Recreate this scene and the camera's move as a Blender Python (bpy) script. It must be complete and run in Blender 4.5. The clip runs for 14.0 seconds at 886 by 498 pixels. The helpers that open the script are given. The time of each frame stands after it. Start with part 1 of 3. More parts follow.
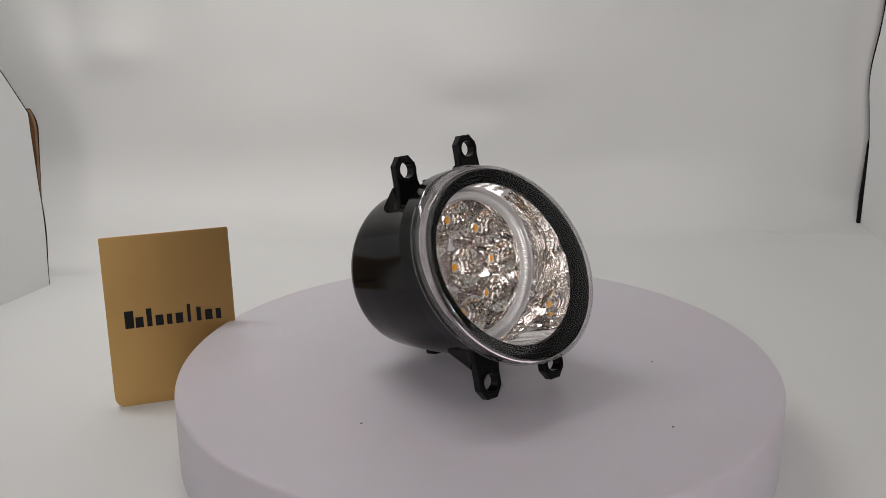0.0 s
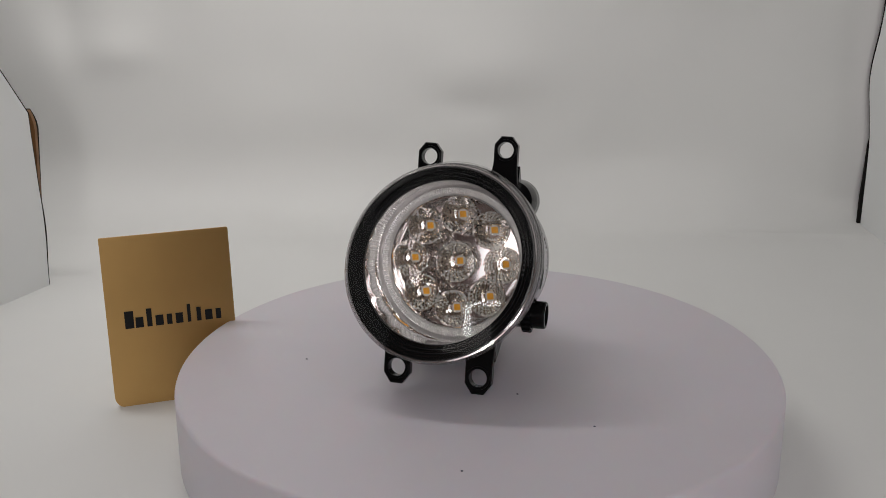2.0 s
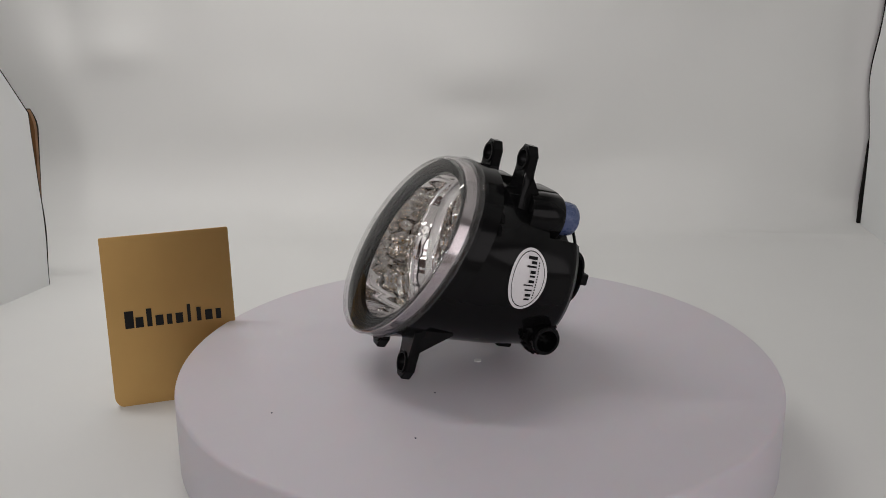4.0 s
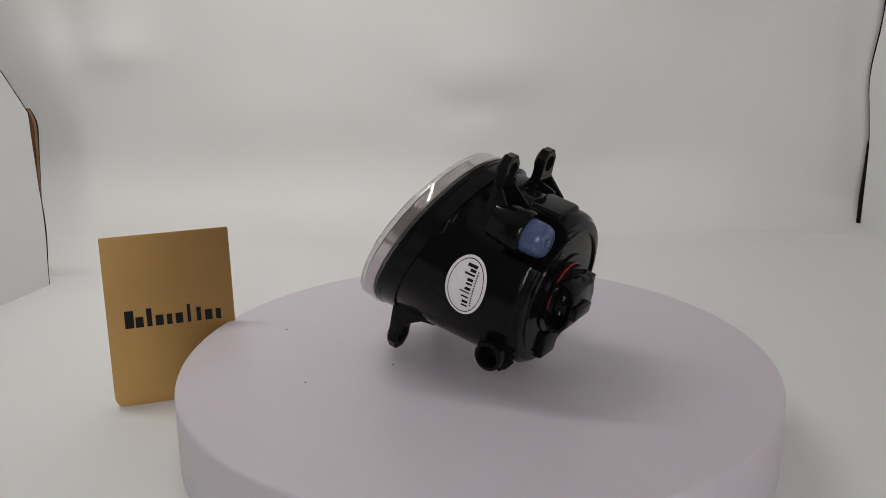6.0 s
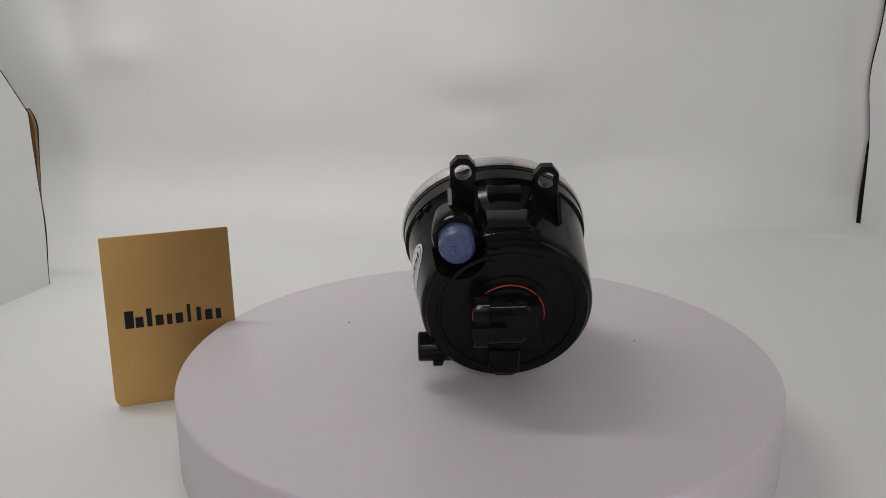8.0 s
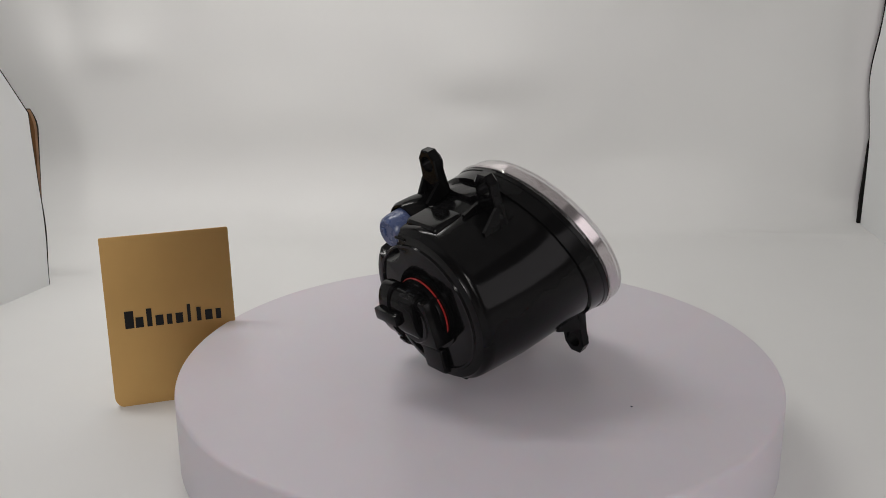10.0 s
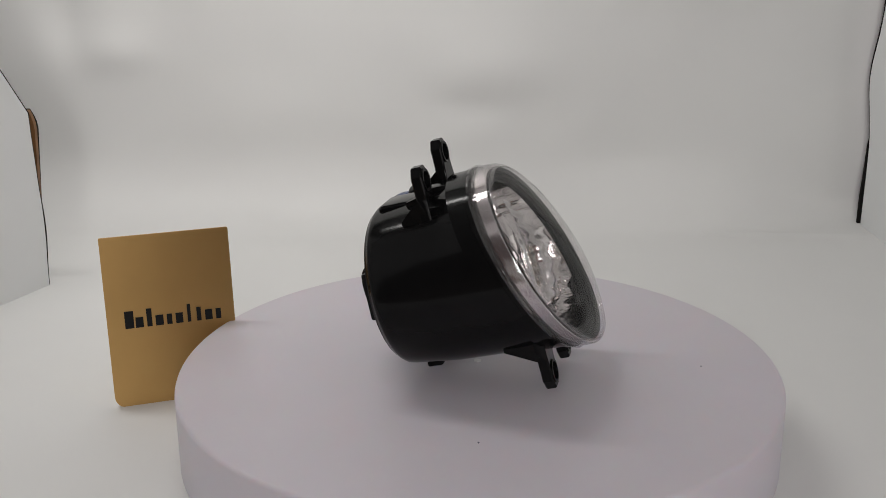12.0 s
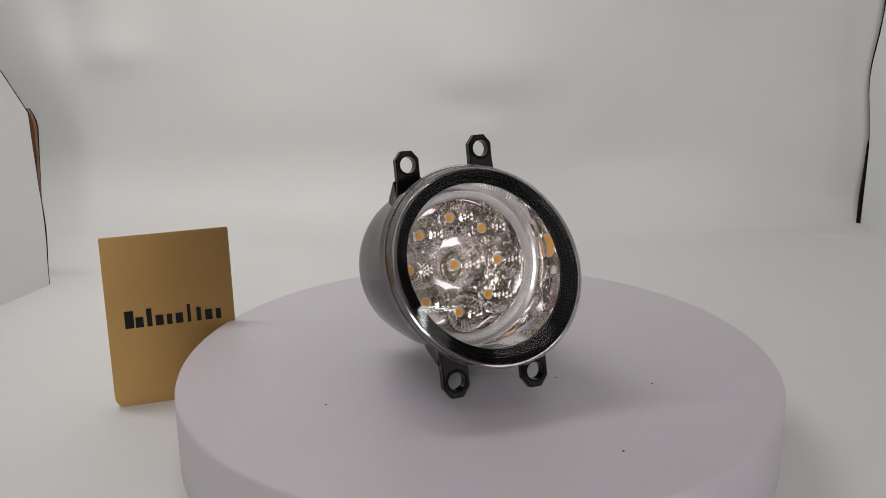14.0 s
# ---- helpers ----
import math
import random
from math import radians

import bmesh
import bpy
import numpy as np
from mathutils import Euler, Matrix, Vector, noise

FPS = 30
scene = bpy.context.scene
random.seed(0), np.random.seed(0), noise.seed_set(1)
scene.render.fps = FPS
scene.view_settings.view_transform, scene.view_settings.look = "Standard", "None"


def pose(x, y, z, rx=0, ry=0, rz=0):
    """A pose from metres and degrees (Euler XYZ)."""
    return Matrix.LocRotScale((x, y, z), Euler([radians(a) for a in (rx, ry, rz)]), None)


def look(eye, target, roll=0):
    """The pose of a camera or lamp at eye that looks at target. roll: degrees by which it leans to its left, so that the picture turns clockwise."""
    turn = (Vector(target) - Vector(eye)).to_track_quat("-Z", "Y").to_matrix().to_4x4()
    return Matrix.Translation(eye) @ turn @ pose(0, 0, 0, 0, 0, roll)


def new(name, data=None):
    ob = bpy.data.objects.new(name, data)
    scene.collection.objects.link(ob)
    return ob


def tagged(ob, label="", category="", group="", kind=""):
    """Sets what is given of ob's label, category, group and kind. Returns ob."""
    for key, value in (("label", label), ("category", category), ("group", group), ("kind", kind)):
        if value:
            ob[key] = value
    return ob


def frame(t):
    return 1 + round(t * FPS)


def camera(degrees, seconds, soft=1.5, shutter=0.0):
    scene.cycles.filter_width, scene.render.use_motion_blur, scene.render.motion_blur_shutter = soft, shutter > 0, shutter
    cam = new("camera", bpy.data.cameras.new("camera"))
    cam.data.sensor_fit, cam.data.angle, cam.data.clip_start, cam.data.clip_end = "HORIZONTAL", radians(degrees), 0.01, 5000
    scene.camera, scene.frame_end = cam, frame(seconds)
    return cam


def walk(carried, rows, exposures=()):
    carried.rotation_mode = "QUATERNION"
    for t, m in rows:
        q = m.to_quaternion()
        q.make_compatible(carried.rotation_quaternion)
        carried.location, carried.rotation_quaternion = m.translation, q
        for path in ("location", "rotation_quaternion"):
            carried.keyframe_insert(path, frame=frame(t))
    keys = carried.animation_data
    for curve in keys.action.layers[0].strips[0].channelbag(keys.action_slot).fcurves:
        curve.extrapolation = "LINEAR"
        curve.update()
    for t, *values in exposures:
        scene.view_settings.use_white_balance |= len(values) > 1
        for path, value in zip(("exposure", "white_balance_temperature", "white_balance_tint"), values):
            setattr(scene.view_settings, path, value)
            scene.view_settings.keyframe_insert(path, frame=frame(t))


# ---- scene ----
cam = camera(45.31, 14.0, soft=0.7)
EYE = Vector((0.0, -0.4967, 0.2184))
PAN, TILT = radians(1.988), radians(-17.723)
AIM = EYE + Vector((-math.sin(PAN) * math.cos(TILT), math.cos(PAN) * math.cos(TILT), math.sin(TILT)))
VIEW = look(EYE, AIM, -0.353)
walk(cam, [(0.0, VIEW), (14.0, VIEW)], exposures=[(0.0, -0.22), (0.5, -0.15), (1.0, -0.25), (1.5, -0.42), (2.0, -0.37), (3.0, -0.30), (5.5, -0.25), (8.0, -0.22), (10.5, -0.09), (11.5, -0.13), (12.2, -0.22), (12.5, -0.12), (13.0, -0.18), (13.5, -0.28), (14.0, -0.22)])

RATE = 26.94          # degrees a second, clockwise from above
FLOOR = -0.042        # the table under the turntable; its top is z = 0
PITCH = radians(15)   # the lamp's optical axis points up by this

# ---- light: the light box's LED strips overhead, dim room light ----
world = bpy.data.worlds.new("world")
scene.world = world
world.use_nodes = True
world.node_tree.nodes["Background"].inputs["Color"].default_value = (0.93, 0.95, 1.0, 1)
world.node_tree.nodes["Background"].inputs["Strength"].default_value = 0.07


def area(name, place, target, sx, sy, power, colour):
    data = bpy.data.lights.new(name, "AREA")
    data.shape, data.size, data.size_y, data.energy, data.color = "RECTANGLE", sx, sy, power, colour
    ob = new(name, data)
    ob.matrix_world = look(place, target)
    return ob


area("led_strip_lamp", (-0.28, 0.16, 0.58), (-0.26, 0.42, 0.14), 0.40, 0.05, 1.85, (1.0, 0.98, 0.95))
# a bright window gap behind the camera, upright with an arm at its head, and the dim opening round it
area("unseen_lamp", (-0.075, -1.02, 0.375), (-0.05, 0.0, 0.06), 0.085, 0.33, 1.9, (1.0, 0.975, 0.955))
area("unseen_lamp", (0.085, -1.00, 0.565), (0.0, 0.0, 0.06), 0.36, 0.055, 1.2, (1.0, 0.975, 0.955))
area("unseen_lamp", (-0.09, -1.06, 0.25), (-0.06, 0.35, 0.18), 0.52, 0.42, 1.05, (1.0, 0.965, 0.96))
# unseen area lamp added at front right, for the pinkish brightness in the chrome
area("unseen_lamp", (0.80, -0.62, 0.26), (-0.10, 0.15, 0.10), 0.7, 0.55, 1.75, (1.0, 0.945, 0.96))


# ---- materials ----
def mat(name, colour, rough=0.5, metal=0.0, vary=0.06, scale=60.0, bump=0.0, bump_scale=400.0, spec=0.5, rough_vary=0.08, sub=0.0, brush=False):
    m = bpy.data.materials.new(name)
    m.use_nodes = True
    nt = m.node_tree
    b = nt.nodes["Principled BSDF"]
    tc = nt.nodes.new("ShaderNodeTexCoord")
    n1 = nt.nodes.new("ShaderNodeTexNoise")
    n1.inputs["Scale"].default_value, n1.inputs["Detail"].default_value = scale, 6
    nt.links.new(tc.outputs["Object"], n1.inputs["Vector"])
    ramp = nt.nodes.new("ShaderNodeValToRGB")
    ramp.color_ramp.elements[0].position, ramp.color_ramp.elements[1].position = 0.3, 0.7
    ramp.color_ramp.elements[0].color = (*[max(0, c * (1 - vary)) for c in colour], 1)
    ramp.color_ramp.elements[1].color = (*[min(1, c * (1 + vary)) for c in colour], 1)
    nt.links.new(n1.outputs["Fac"], ramp.inputs["Fac"])
    nt.links.new(ramp.outputs["Color"], b.inputs["Base Color"])
    b.inputs["Metallic"].default_value = metal
    n2 = nt.nodes.new("ShaderNodeTexNoise")
    n2.inputs["Scale"].default_value, n2.inputs["Detail"].default_value = bump_scale, 4
    nt.links.new(tc.outputs["Object"], n2.inputs["Vector"])
    mr = nt.nodes.new("ShaderNodeMapRange")
    mr.inputs["To Min"].default_value, mr.inputs["To Max"].default_value = max(0.0, rough - rough_vary), min(1.0, rough + rough_vary)
    nt.links.new(n2.outputs["Fac"], mr.inputs["Value"])
    nt.links.new(mr.outputs["Result"], b.inputs["Roughness"])
    b.inputs["Specular IOR Level"].default_value = spec
    if brush:
        mp = nt.nodes.new("ShaderNodeMapping")
        mp.inputs["Scale"].default_value = (0.03, 1.0, 1.0)
        nt.links.new(tc.outputs["Object"], mp.inputs["Vector"])
        nt.links.new(mp.outputs["Vector"], n2.inputs["Vector"])
        tan = nt.nodes.new("ShaderNodeVectorTransform")
        tan.vector_type, tan.convert_from, tan.convert_to = "VECTOR", "OBJECT", "WORLD"
        tan.inputs["Vector"].default_value = (1, 0, 0)
        sheen, both = nt.nodes.new("ShaderNodeBsdfAnisotropic"), nt.nodes.new("ShaderNodeMixShader")
        sheen.inputs["Roughness"].default_value, sheen.inputs["Anisotropy"].default_value = 0.40, 0.72
        nt.links.new(tan.outputs["Vector"], sheen.inputs["Tangent"])
        nt.links.new(ramp.outputs["Color"], sheen.inputs["Color"])
        both.inputs[0].default_value = 0.6
        nt.links.new(b.outputs[0], both.inputs[1])
        nt.links.new(sheen.outputs[0], both.inputs[2])
        nt.links.new(both.outputs[0], nt.nodes["Material Output"].inputs["Surface"])
    if sub:
        b.inputs["Subsurface Weight"].default_value, b.inputs["Subsurface Scale"].default_value = sub, 0.01
    if bump:
        bp = nt.nodes.new("ShaderNodeBump")
        bp.inputs["Strength"].default_value, bp.inputs["Distance"].default_value = bump, 0.001
        nt.links.new(n2.outputs["Fac"], bp.inputs["Height"])
        nt.links.new(bp.outputs["Normal"], b.inputs["Normal"])
    return m


def clear(name, tint, milk=0.0, rough=0.02, base=0.035):
    """Thin clear plastic: see-through, with gloss by Fresnel and some milkiness."""
    m = bpy.data.materials.new(name)
    m.use_nodes = True
    nt = m.node_tree
    out = nt.nodes["Material Output"]
    nt.nodes.remove(nt.nodes["Principled BSDF"])
    tr = nt.nodes.new("ShaderNodeBsdfTransparent")
    tr.inputs["Color"].default_value = (*tint, 1)
    gl = nt.nodes.new("ShaderNodeBsdfGlossy")
    gl.inputs["Roughness"].default_value = rough
    lw = nt.nodes.new("ShaderNodeLayerWeight")
    lw.inputs["Blend"].default_value = 0.5
    pw = nt.nodes.new("ShaderNodeMath")
    pw.operation = "POWER"
    pw.inputs[1].default_value = 5
    nt.links.new(lw.outputs["Facing"], pw.inputs[0])
    fr = nt.nodes.new("ShaderNodeMath")
    fr.operation = "MULTIPLY_ADD"
    fr.inputs[1].default_value, fr.inputs[2].default_value = 0.8, base
    nt.links.new(pw.outputs[0], fr.inputs[0])
    df = nt.nodes.new("ShaderNodeBsdfDiffuse")
    df.inputs["Color"].default_value = (0.82, 0.8, 0.8, 1)
    m1, m2 = nt.nodes.new("ShaderNodeMixShader"), nt.nodes.new("ShaderNodeMixShader")
    m1.inputs[0].default_value = milk
    nt.links.new(tr.outputs[0], m1.inputs[1])
    nt.links.new(df.outputs[0], m1.inputs[2])
    nt.links.new(fr.outputs[0], m2.inputs[0])
    nt.links.new(m1.outputs[0], m2.inputs[1])
    nt.links.new(gl.outputs[0], m2.inputs[2])
    nt.links.new(m2.outputs[0], out.inputs["Surface"])
    return m


def cut_glass(name):
    """Moulded clear optic: part see-through, part mirror-bright facets."""
    m = bpy.data.materials.new(name)
    m.use_nodes = True
    nt = m.node_tree
    out = nt.nodes["Material Output"]
    nt.nodes.remove(nt.nodes["Principled BSDF"])
    g = nt.nodes.new("ShaderNodeBsdfTransparent")
    g.inputs["Color"].default_value = (0.94, 0.91, 0.87, 1)
    s = nt.nodes.new("ShaderNodeBsdfGlossy")
    s.inputs["Color"].default_value, s.inputs["Roughness"].default_value = (0.98, 0.96, 0.93, 1), 0.06
    mx = nt.nodes.new("ShaderNodeMixShader")
    mx.inputs[0].default_value = 0.56
    nt.links.new(g.outputs[0], mx.inputs[1])
    nt.links.new(s.outputs[0], mx.inputs[2])
    nt.links.new(mx.outputs[0], out.inputs["Surface"])
    return m


M_SHEET = mat("white_sheet", (0.74, 0.74, 0.73), 0.55, vary=0.015, scale=9, bump=0.08, bump_scale=25, rough_vary=0.05)
M_PANEL = mat("panel_white", (0.74, 0.75, 0.75), 0.5, vary=0.02, scale=14, bump=0.05, bump_scale=40)
# near-black colour standing in for the shade in the light box's gaps
M_DARK = mat("gap_shade", (0.008, 0.007, 0.006), 0.8, spec=0.2)
M_WOOD = mat("brown_board", (0.20, 0.09, 0.028), 0.6, vary=0.25, scale=90)
M_ROOM = mat("room_paint", (0.80, 0.76, 0.77), 0.8, vary=0.05, scale=3)
M_ROSE = mat("rose_brown_paint", (0.42, 0.27, 0.23), 0.8, vary=0.06, scale=3)
M_TABLE = mat("table_wood", (0.10, 0.07, 0.05), 0.5, vary=0.2, scale=20)
M_PLATTER = mat("platter_acrylic", (0.60, 0.562, 0.615), 0.42, vary=0.012, scale=25, rough_vary=0.05, sub=0.15)
M_SPECK = mat("speck", (0.08, 0.08, 0.12), 0.8)
M_BRASS = mat("brushed_brass", (0.52, 0.325, 0.125), 0.32, metal=1.0, vary=0.06, scale=25, rough_vary=0.04, bump=0.015, bump_scale=3000, brush=True)
M_INK = mat("ink", (0.008, 0.008, 0.009), 0.6, spec=0.15)
M_BLACK = mat("black_plastic", (0.0055, 0.0055, 0.0058), 0.13, vary=0.1, scale=80, rough_vary=0.02, spec=0.14)
M_BLACK2 = mat("black_gloss", (0.0025, 0.0025, 0.0028), 0.3, vary=0.1, rough_vary=0.01, spec=0.08)
M_CHROME = mat("chrome_coat", (0.95, 0.93, 0.93), 0.05, metal=1.0, vary=0.02, scale=100, rough_vary=0.03)
M_RIB = mat("ribbed_plastic", (0.95, 0.94, 0.93), 0.16, metal=0.55, vary=0.03, scale=200)
M_PLATE = mat("satin_chrome", (0.96, 0.91, 0.93), 0.13, metal=1.0, vary=0.02, scale=100, rough_vary=0.04)
M_CHIP = mat("led_phosphor", (0.94, 0.42, 0.03), 0.5, vary=0.1, scale=400)
M_BASE = mat("led_base", (0.55, 0.54, 0.50), 0.3)
M_LENS = clear("clear_lens", (0.985, 0.985, 0.985), 0.0, base=0.031)
M_RIM = clear("lens_rim_plastic", (0.95, 0.94, 0.945), 0.03, 0.03, 0.07)
M_PALE = mat("pale_flange", (0.84, 0.80, 0.80), 0.12, metal=1.0, vary=0.05, scale=120, rough_vary=0.06)
M_MARK = mat("moulded_mark", (0.07, 0.068, 0.068), 0.4)
M_GLASS = cut_glass("moulded_optic")
M_CAP = mat("blue_rubber", (0.065, 0.09, 0.19), 0.28, vary=0.06, scale=70)
M_RED = mat("red_rubber", (0.34, 0.014, 0.012), 0.4)
M_PAPER = mat("sticker_paper", (0.78, 0.76, 0.78), 0.3, vary=0.02)
M_PIN = mat("pin_metal", (0.7, 0.68, 0.6), 0.25, metal=1.0)


# ---- mesh helpers ----
def part(name, bm, material, parent=None, label="", smooth=True, angle=35):
    me = bpy.data.meshes.new(name)
    bmesh.ops.recalc_face_normals(bm, faces=bm.faces)
    for f in bm.faces:
        f.smooth = smooth
    if smooth:
        for e in bm.edges:
            if len(e.link_faces) == 2 and e.calc_face_angle(0) > radians(angle):
                e.smooth = False
    bm.to_mesh(me)
    bm.free()
    me.materials.append(material)
    ob = new(name, me)
    if parent is not None:
        ob.parent = parent
    if label:
        ob["label"] = label
    return ob


def loft(rings, closed=False, cap=True, last=True):
    """A skin over rings of points; closed joins the last ring to the first."""
    bm = bmesh.new()
    vs = [[bm.verts.new(q) for q in r] for r in rings]
    n = len(vs[0])
    pairs = list(zip(vs, vs[1:])) + ([(vs[-1], vs[0])] if closed else [])
    for a, b in pairs:
        for i in range(n):
            bm.faces.new((a[i], a[(i + 1) % n], b[(i + 1) % n], b[i]))
    if cap and not closed:
        bm.faces.new(vs[0])
        if last:
            bm.faces.new(list(reversed(vs[-1])))
    return bm


def box(size, m, bevel=0.0, seg=2):
    bm = bmesh.new()
    bmesh.ops.create_cube(bm, size=1)
    bmesh.ops.scale(bm, vec=size, verts=bm.verts)
    if bevel:
        bmesh.ops.bevel(bm, geom=bm.edges[:], offset=bevel, segments=seg, affect="EDGES", profile=0.6)
    bmesh.ops.transform(bm, matrix=m, verts=bm.verts)
    return bm


def join(*bms):
    out = bms[0]
    for other in bms[1:]:
        me = bpy.data.meshes.new("tmp")
        other.to_mesh(me)
        other.free()
        out.from_mesh(me)
        bpy.data.meshes.remove(me)
    return out


def lathe(profile, m, n=48, closed=False, cap=True, flute=0.0):
    """Turns (radius, height) rows round z, then places them by m."""
    rings = []
    for r, z in profile:
        rings.append([m @ Vector((r * (1 + flute * (i % 2)) * math.cos(2 * math.pi * i / n), r * (1 + flute * (i % 2)) * math.sin(2 * math.pi * i / n), z)) for i in range(n)])
    return loft(rings, closed, cap)


def plate(outline, hole, radius, t0, t1, m, n=32, rim=0.0006):
    """A plate with a round hole: outline is star-shaped about the hole."""
    hx, hy = hole
    angles = {round(2 * math.pi * i / n, 5) for i in range(n)}
    for x, y in outline:
        angles.add(round(math.atan2(y - hy, x - hx) % (2 * math.pi), 5))
    outer, inner = [], []
    for a in sorted(angles):
        d = (math.cos(a), math.sin(a))
        best = 1e9
        for (x0, y0), (x1, y1) in zip(outline, outline[1:] + outline[:1]):
            ex, ey = x1 - x0, y1 - y0
            det = d[0] * -ey + d[1] * ex
            if abs(det) < 1e-12:
                continue
            s = ((x0 - hx) * -ey + (y0 - hy) * ex) / det
            k = (d[0] * (y0 - hy) - d[1] * (x0 - hx)) / det
            if s > 1e-9 and -1e-6 <= k <= 1 + 1e-6:
                best = min(best, s)
        outer.append((hx + d[0] * best, hy + d[1] * best, d))
        inner.append((hx + d[0] * radius, hy + d[1] * radius, d))
    c = rim
    rings = [
        [m @ Vector((x, y, t0)) for x, y, d in inner],
        [m @ Vector((x - d[0] * c, y - d[1] * c, t0)) for x, y, d in outer],
        [m @ Vector((x, y, t0 + c)) for x, y, d in outer],
        [m @ Vector((x, y, t1 - c)) for x, y, d in outer],
        [m @ Vector((x - d[0] * c, y - d[1] * c, t1)) for x, y, d in outer],
        [m @ Vector((x, y, t1)) for x, y, d in inner],
    ]
    return loft(rings, closed=True)


# ---- the light box: sheet, panels, boards, room ----
def sheet_point(s, x):
    """The white sheet: flat floor, then a wide curve, then the back wall. s runs along it."""
    k = max(0.0, min(1.0, (x - 0.20) / 0.12))
    rad = 0.065 - 0.040 * k * k * (3 - 2 * k)
    y0 = 0.41 - rad
    if s < y0:
        y, z = s, 0.0
    elif s < y0 + rad * math.pi / 2:
        a = (s - y0) / rad
        y, z = y0 + rad * math.sin(a), rad * (1 - math.cos(a))
    else:
        y, z = y0 + rad, rad + s - y0 - rad * math.pi / 2
    k = max(0.0, min(1.0, (s - 0.36) / 0.12))
    y += k * 0.007 * noise.noise((x * 6.0, s * 6.0, 1.7)) + k * 0.003 * noise.noise((x * 20.0, s * 18.0, 5.1))
    for cx, cz, rx, rz, amp in ((-0.308, 0.105, 0.03, 0.016, -0.005), (-0.35, 0.13, 0.02, 0.03, 0.006), (-0.005, 0.056, 0.035, 0.014, 0.005), (0.02, 0.09, 0.05, 0.03, -0.004)):
        y += k * amp * math.exp(-((x - cx) / rx) ** 2 - ((FLOOR + z - cz) / rz) ** 2)
    return y, FLOOR + z


def build_setting():
    # white sheet swept from floor to back wall
    bm = bmesh.new()
    rows = []
    ss = [-0.26, -0.2, 0.0, 0.1, 0.2] + [0.25 + 0.01 * i for i in range(75)]
    for s in ss:
        row = []
        for j in range(121):
            f = j / 120
            z = sheet_point(s, 0.0)[1]
            right = 0.60 if s < 0.36 else 0.3380 - 0.0050 * max(0.0, min(1.0, (0.04 - z) / 0.03)) - 0.0055 * math.exp(-((z - 0.085) / 0.035) ** 2)
            x = -0.75 + f * (right + 0.75)
            row.append(bm.verts.new((x, *sheet_point(s, x))))
        rows.append(row)
    for a, b in zip(rows, rows[1:]):
        for j in range(120):
            bm.faces.new((a[j], a[j + 1], b[j + 1], b[j]))
    ob = part("backdrop", bm, M_SHEET, smooth=True, angle=80)
    mod = ob.modifiers.new("thickness", "SOLIDIFY")
    mod.thickness, mod.offset = 0.0012, -1
    tagged(ob, "white sheet swept from the table up the back wall", "backdrop", kind="structure")

    # left panel: leaning white side sheet with a slanted top corner
    p0, p1 = Vector((-0.3303, 0.1796, 0)), Vector((-0.3127, 0.2238, 0))
    d = (p1 - p0).normalized()
    nrm = Vector((d.y, -d.x, 0))
    bm = bmesh.new()
    front, back = [], []
    for k in range(25):
        z = FLOOR + (0.0856 - FLOOR) * k / 24
        bow = 0.0035 * math.sin(math.pi * k / 24) ** 2 * (0.4 + 0.6 * max(0.0, min(1.0, (14 - k) / 8)))
        front.append(p1 + d * bow + Vector((0, 0, z)))
    front += [p1 - d * 0.0215 + Vector((0, 0, 0.1204)), p1 - d * 0.25 + Vector((0, 0, 0.5)), p1 - d * 0.75 + Vector((0, 0, 0.6)), p1 - d * 0.75 + Vector((0, 0, FLOOR))]
    fv = [bm.verts.new(q) for q in front]
    bv = [bm.verts.new(q - nrm * 0.003) for q in front]
    bm.faces.new(fv)
    bm.faces.new(list(reversed(bv)))
    for i in range(len(fv)):
        j = (i + 1) % len(fv)
        bm.faces.new((fv[i], fv[j], bv[j], bv[i]))
    left = part("wall_left", bm, M_PANEL, smooth=False)
    # cut edges coloured dark to draw the shadow line round the panel
    left.data.materials.append(M_DARK)
    for f in left.data.polygons:
        f.material_index = 1 if len(f.vertices) == 4 else 0
    tagged(left, "white side panel of the light box", "wall", kind="structure")

    # brown board edge showing between side panel and sheet, and a dark strip drawing the shade beside it
    for name, y, shift, wide, paint, label in (("wall_board", 0.010, -0.0043, 0.0042, M_WOOD, "brown board edge behind the side panel"), ("trim_board", 0.0145, -0.0062, 0.0056, M_DARK, "dark strip standing in for shade beside the brown board")):
        bm = bmesh.new()
        a, b = [], []
        for k in range(17):
            f = k / 16
            z = 0.012 + 0.0736 * f
            w = wide * f * (1.0 if f < 0.84 else 1 - (f - 0.84) * 6.2) ** 0.8
            a.append(p1 + Vector((-0.012, y, z)))
            b.append(p1 + Vector((shift + w, y, z)))
        vs = [[bm.verts.new(q + Vector((0, o, 0))) for q in a + b[::-1]] for o in (0.0, 0.004)]
        bm.faces.new(vs[0])
        bm.faces.new(vs[1][::-1])
        for i in range(len(vs[0])):
            j = (i + 1) % len(vs[0])
            bm.faces.new((vs[0][i], vs[0][j], vs[1][j], vs[1][i]))
        tagged(part(name, bm, paint, smooth=False), label, "board", kind="structure")

    # dark strip put in for the shadow line along the side panel's far and top edges
    bm = bmesh.new()
    rows = []
    up = Vector((0, 0, 1))
    for k, q in enumerate(front[:26]):
        f = k / 25
        out = (d + up * 0.0).normalized() if k < 23 else (d * 0.85 + up * 0.5).normalized()
        w = 0.0006 + 0.0009 * math.sin(math.pi * min(1.0, f * 1.6)) ** 2 if k < 23 else 0.0008
        rows.append([q, q + out * w])
    q = front[26]
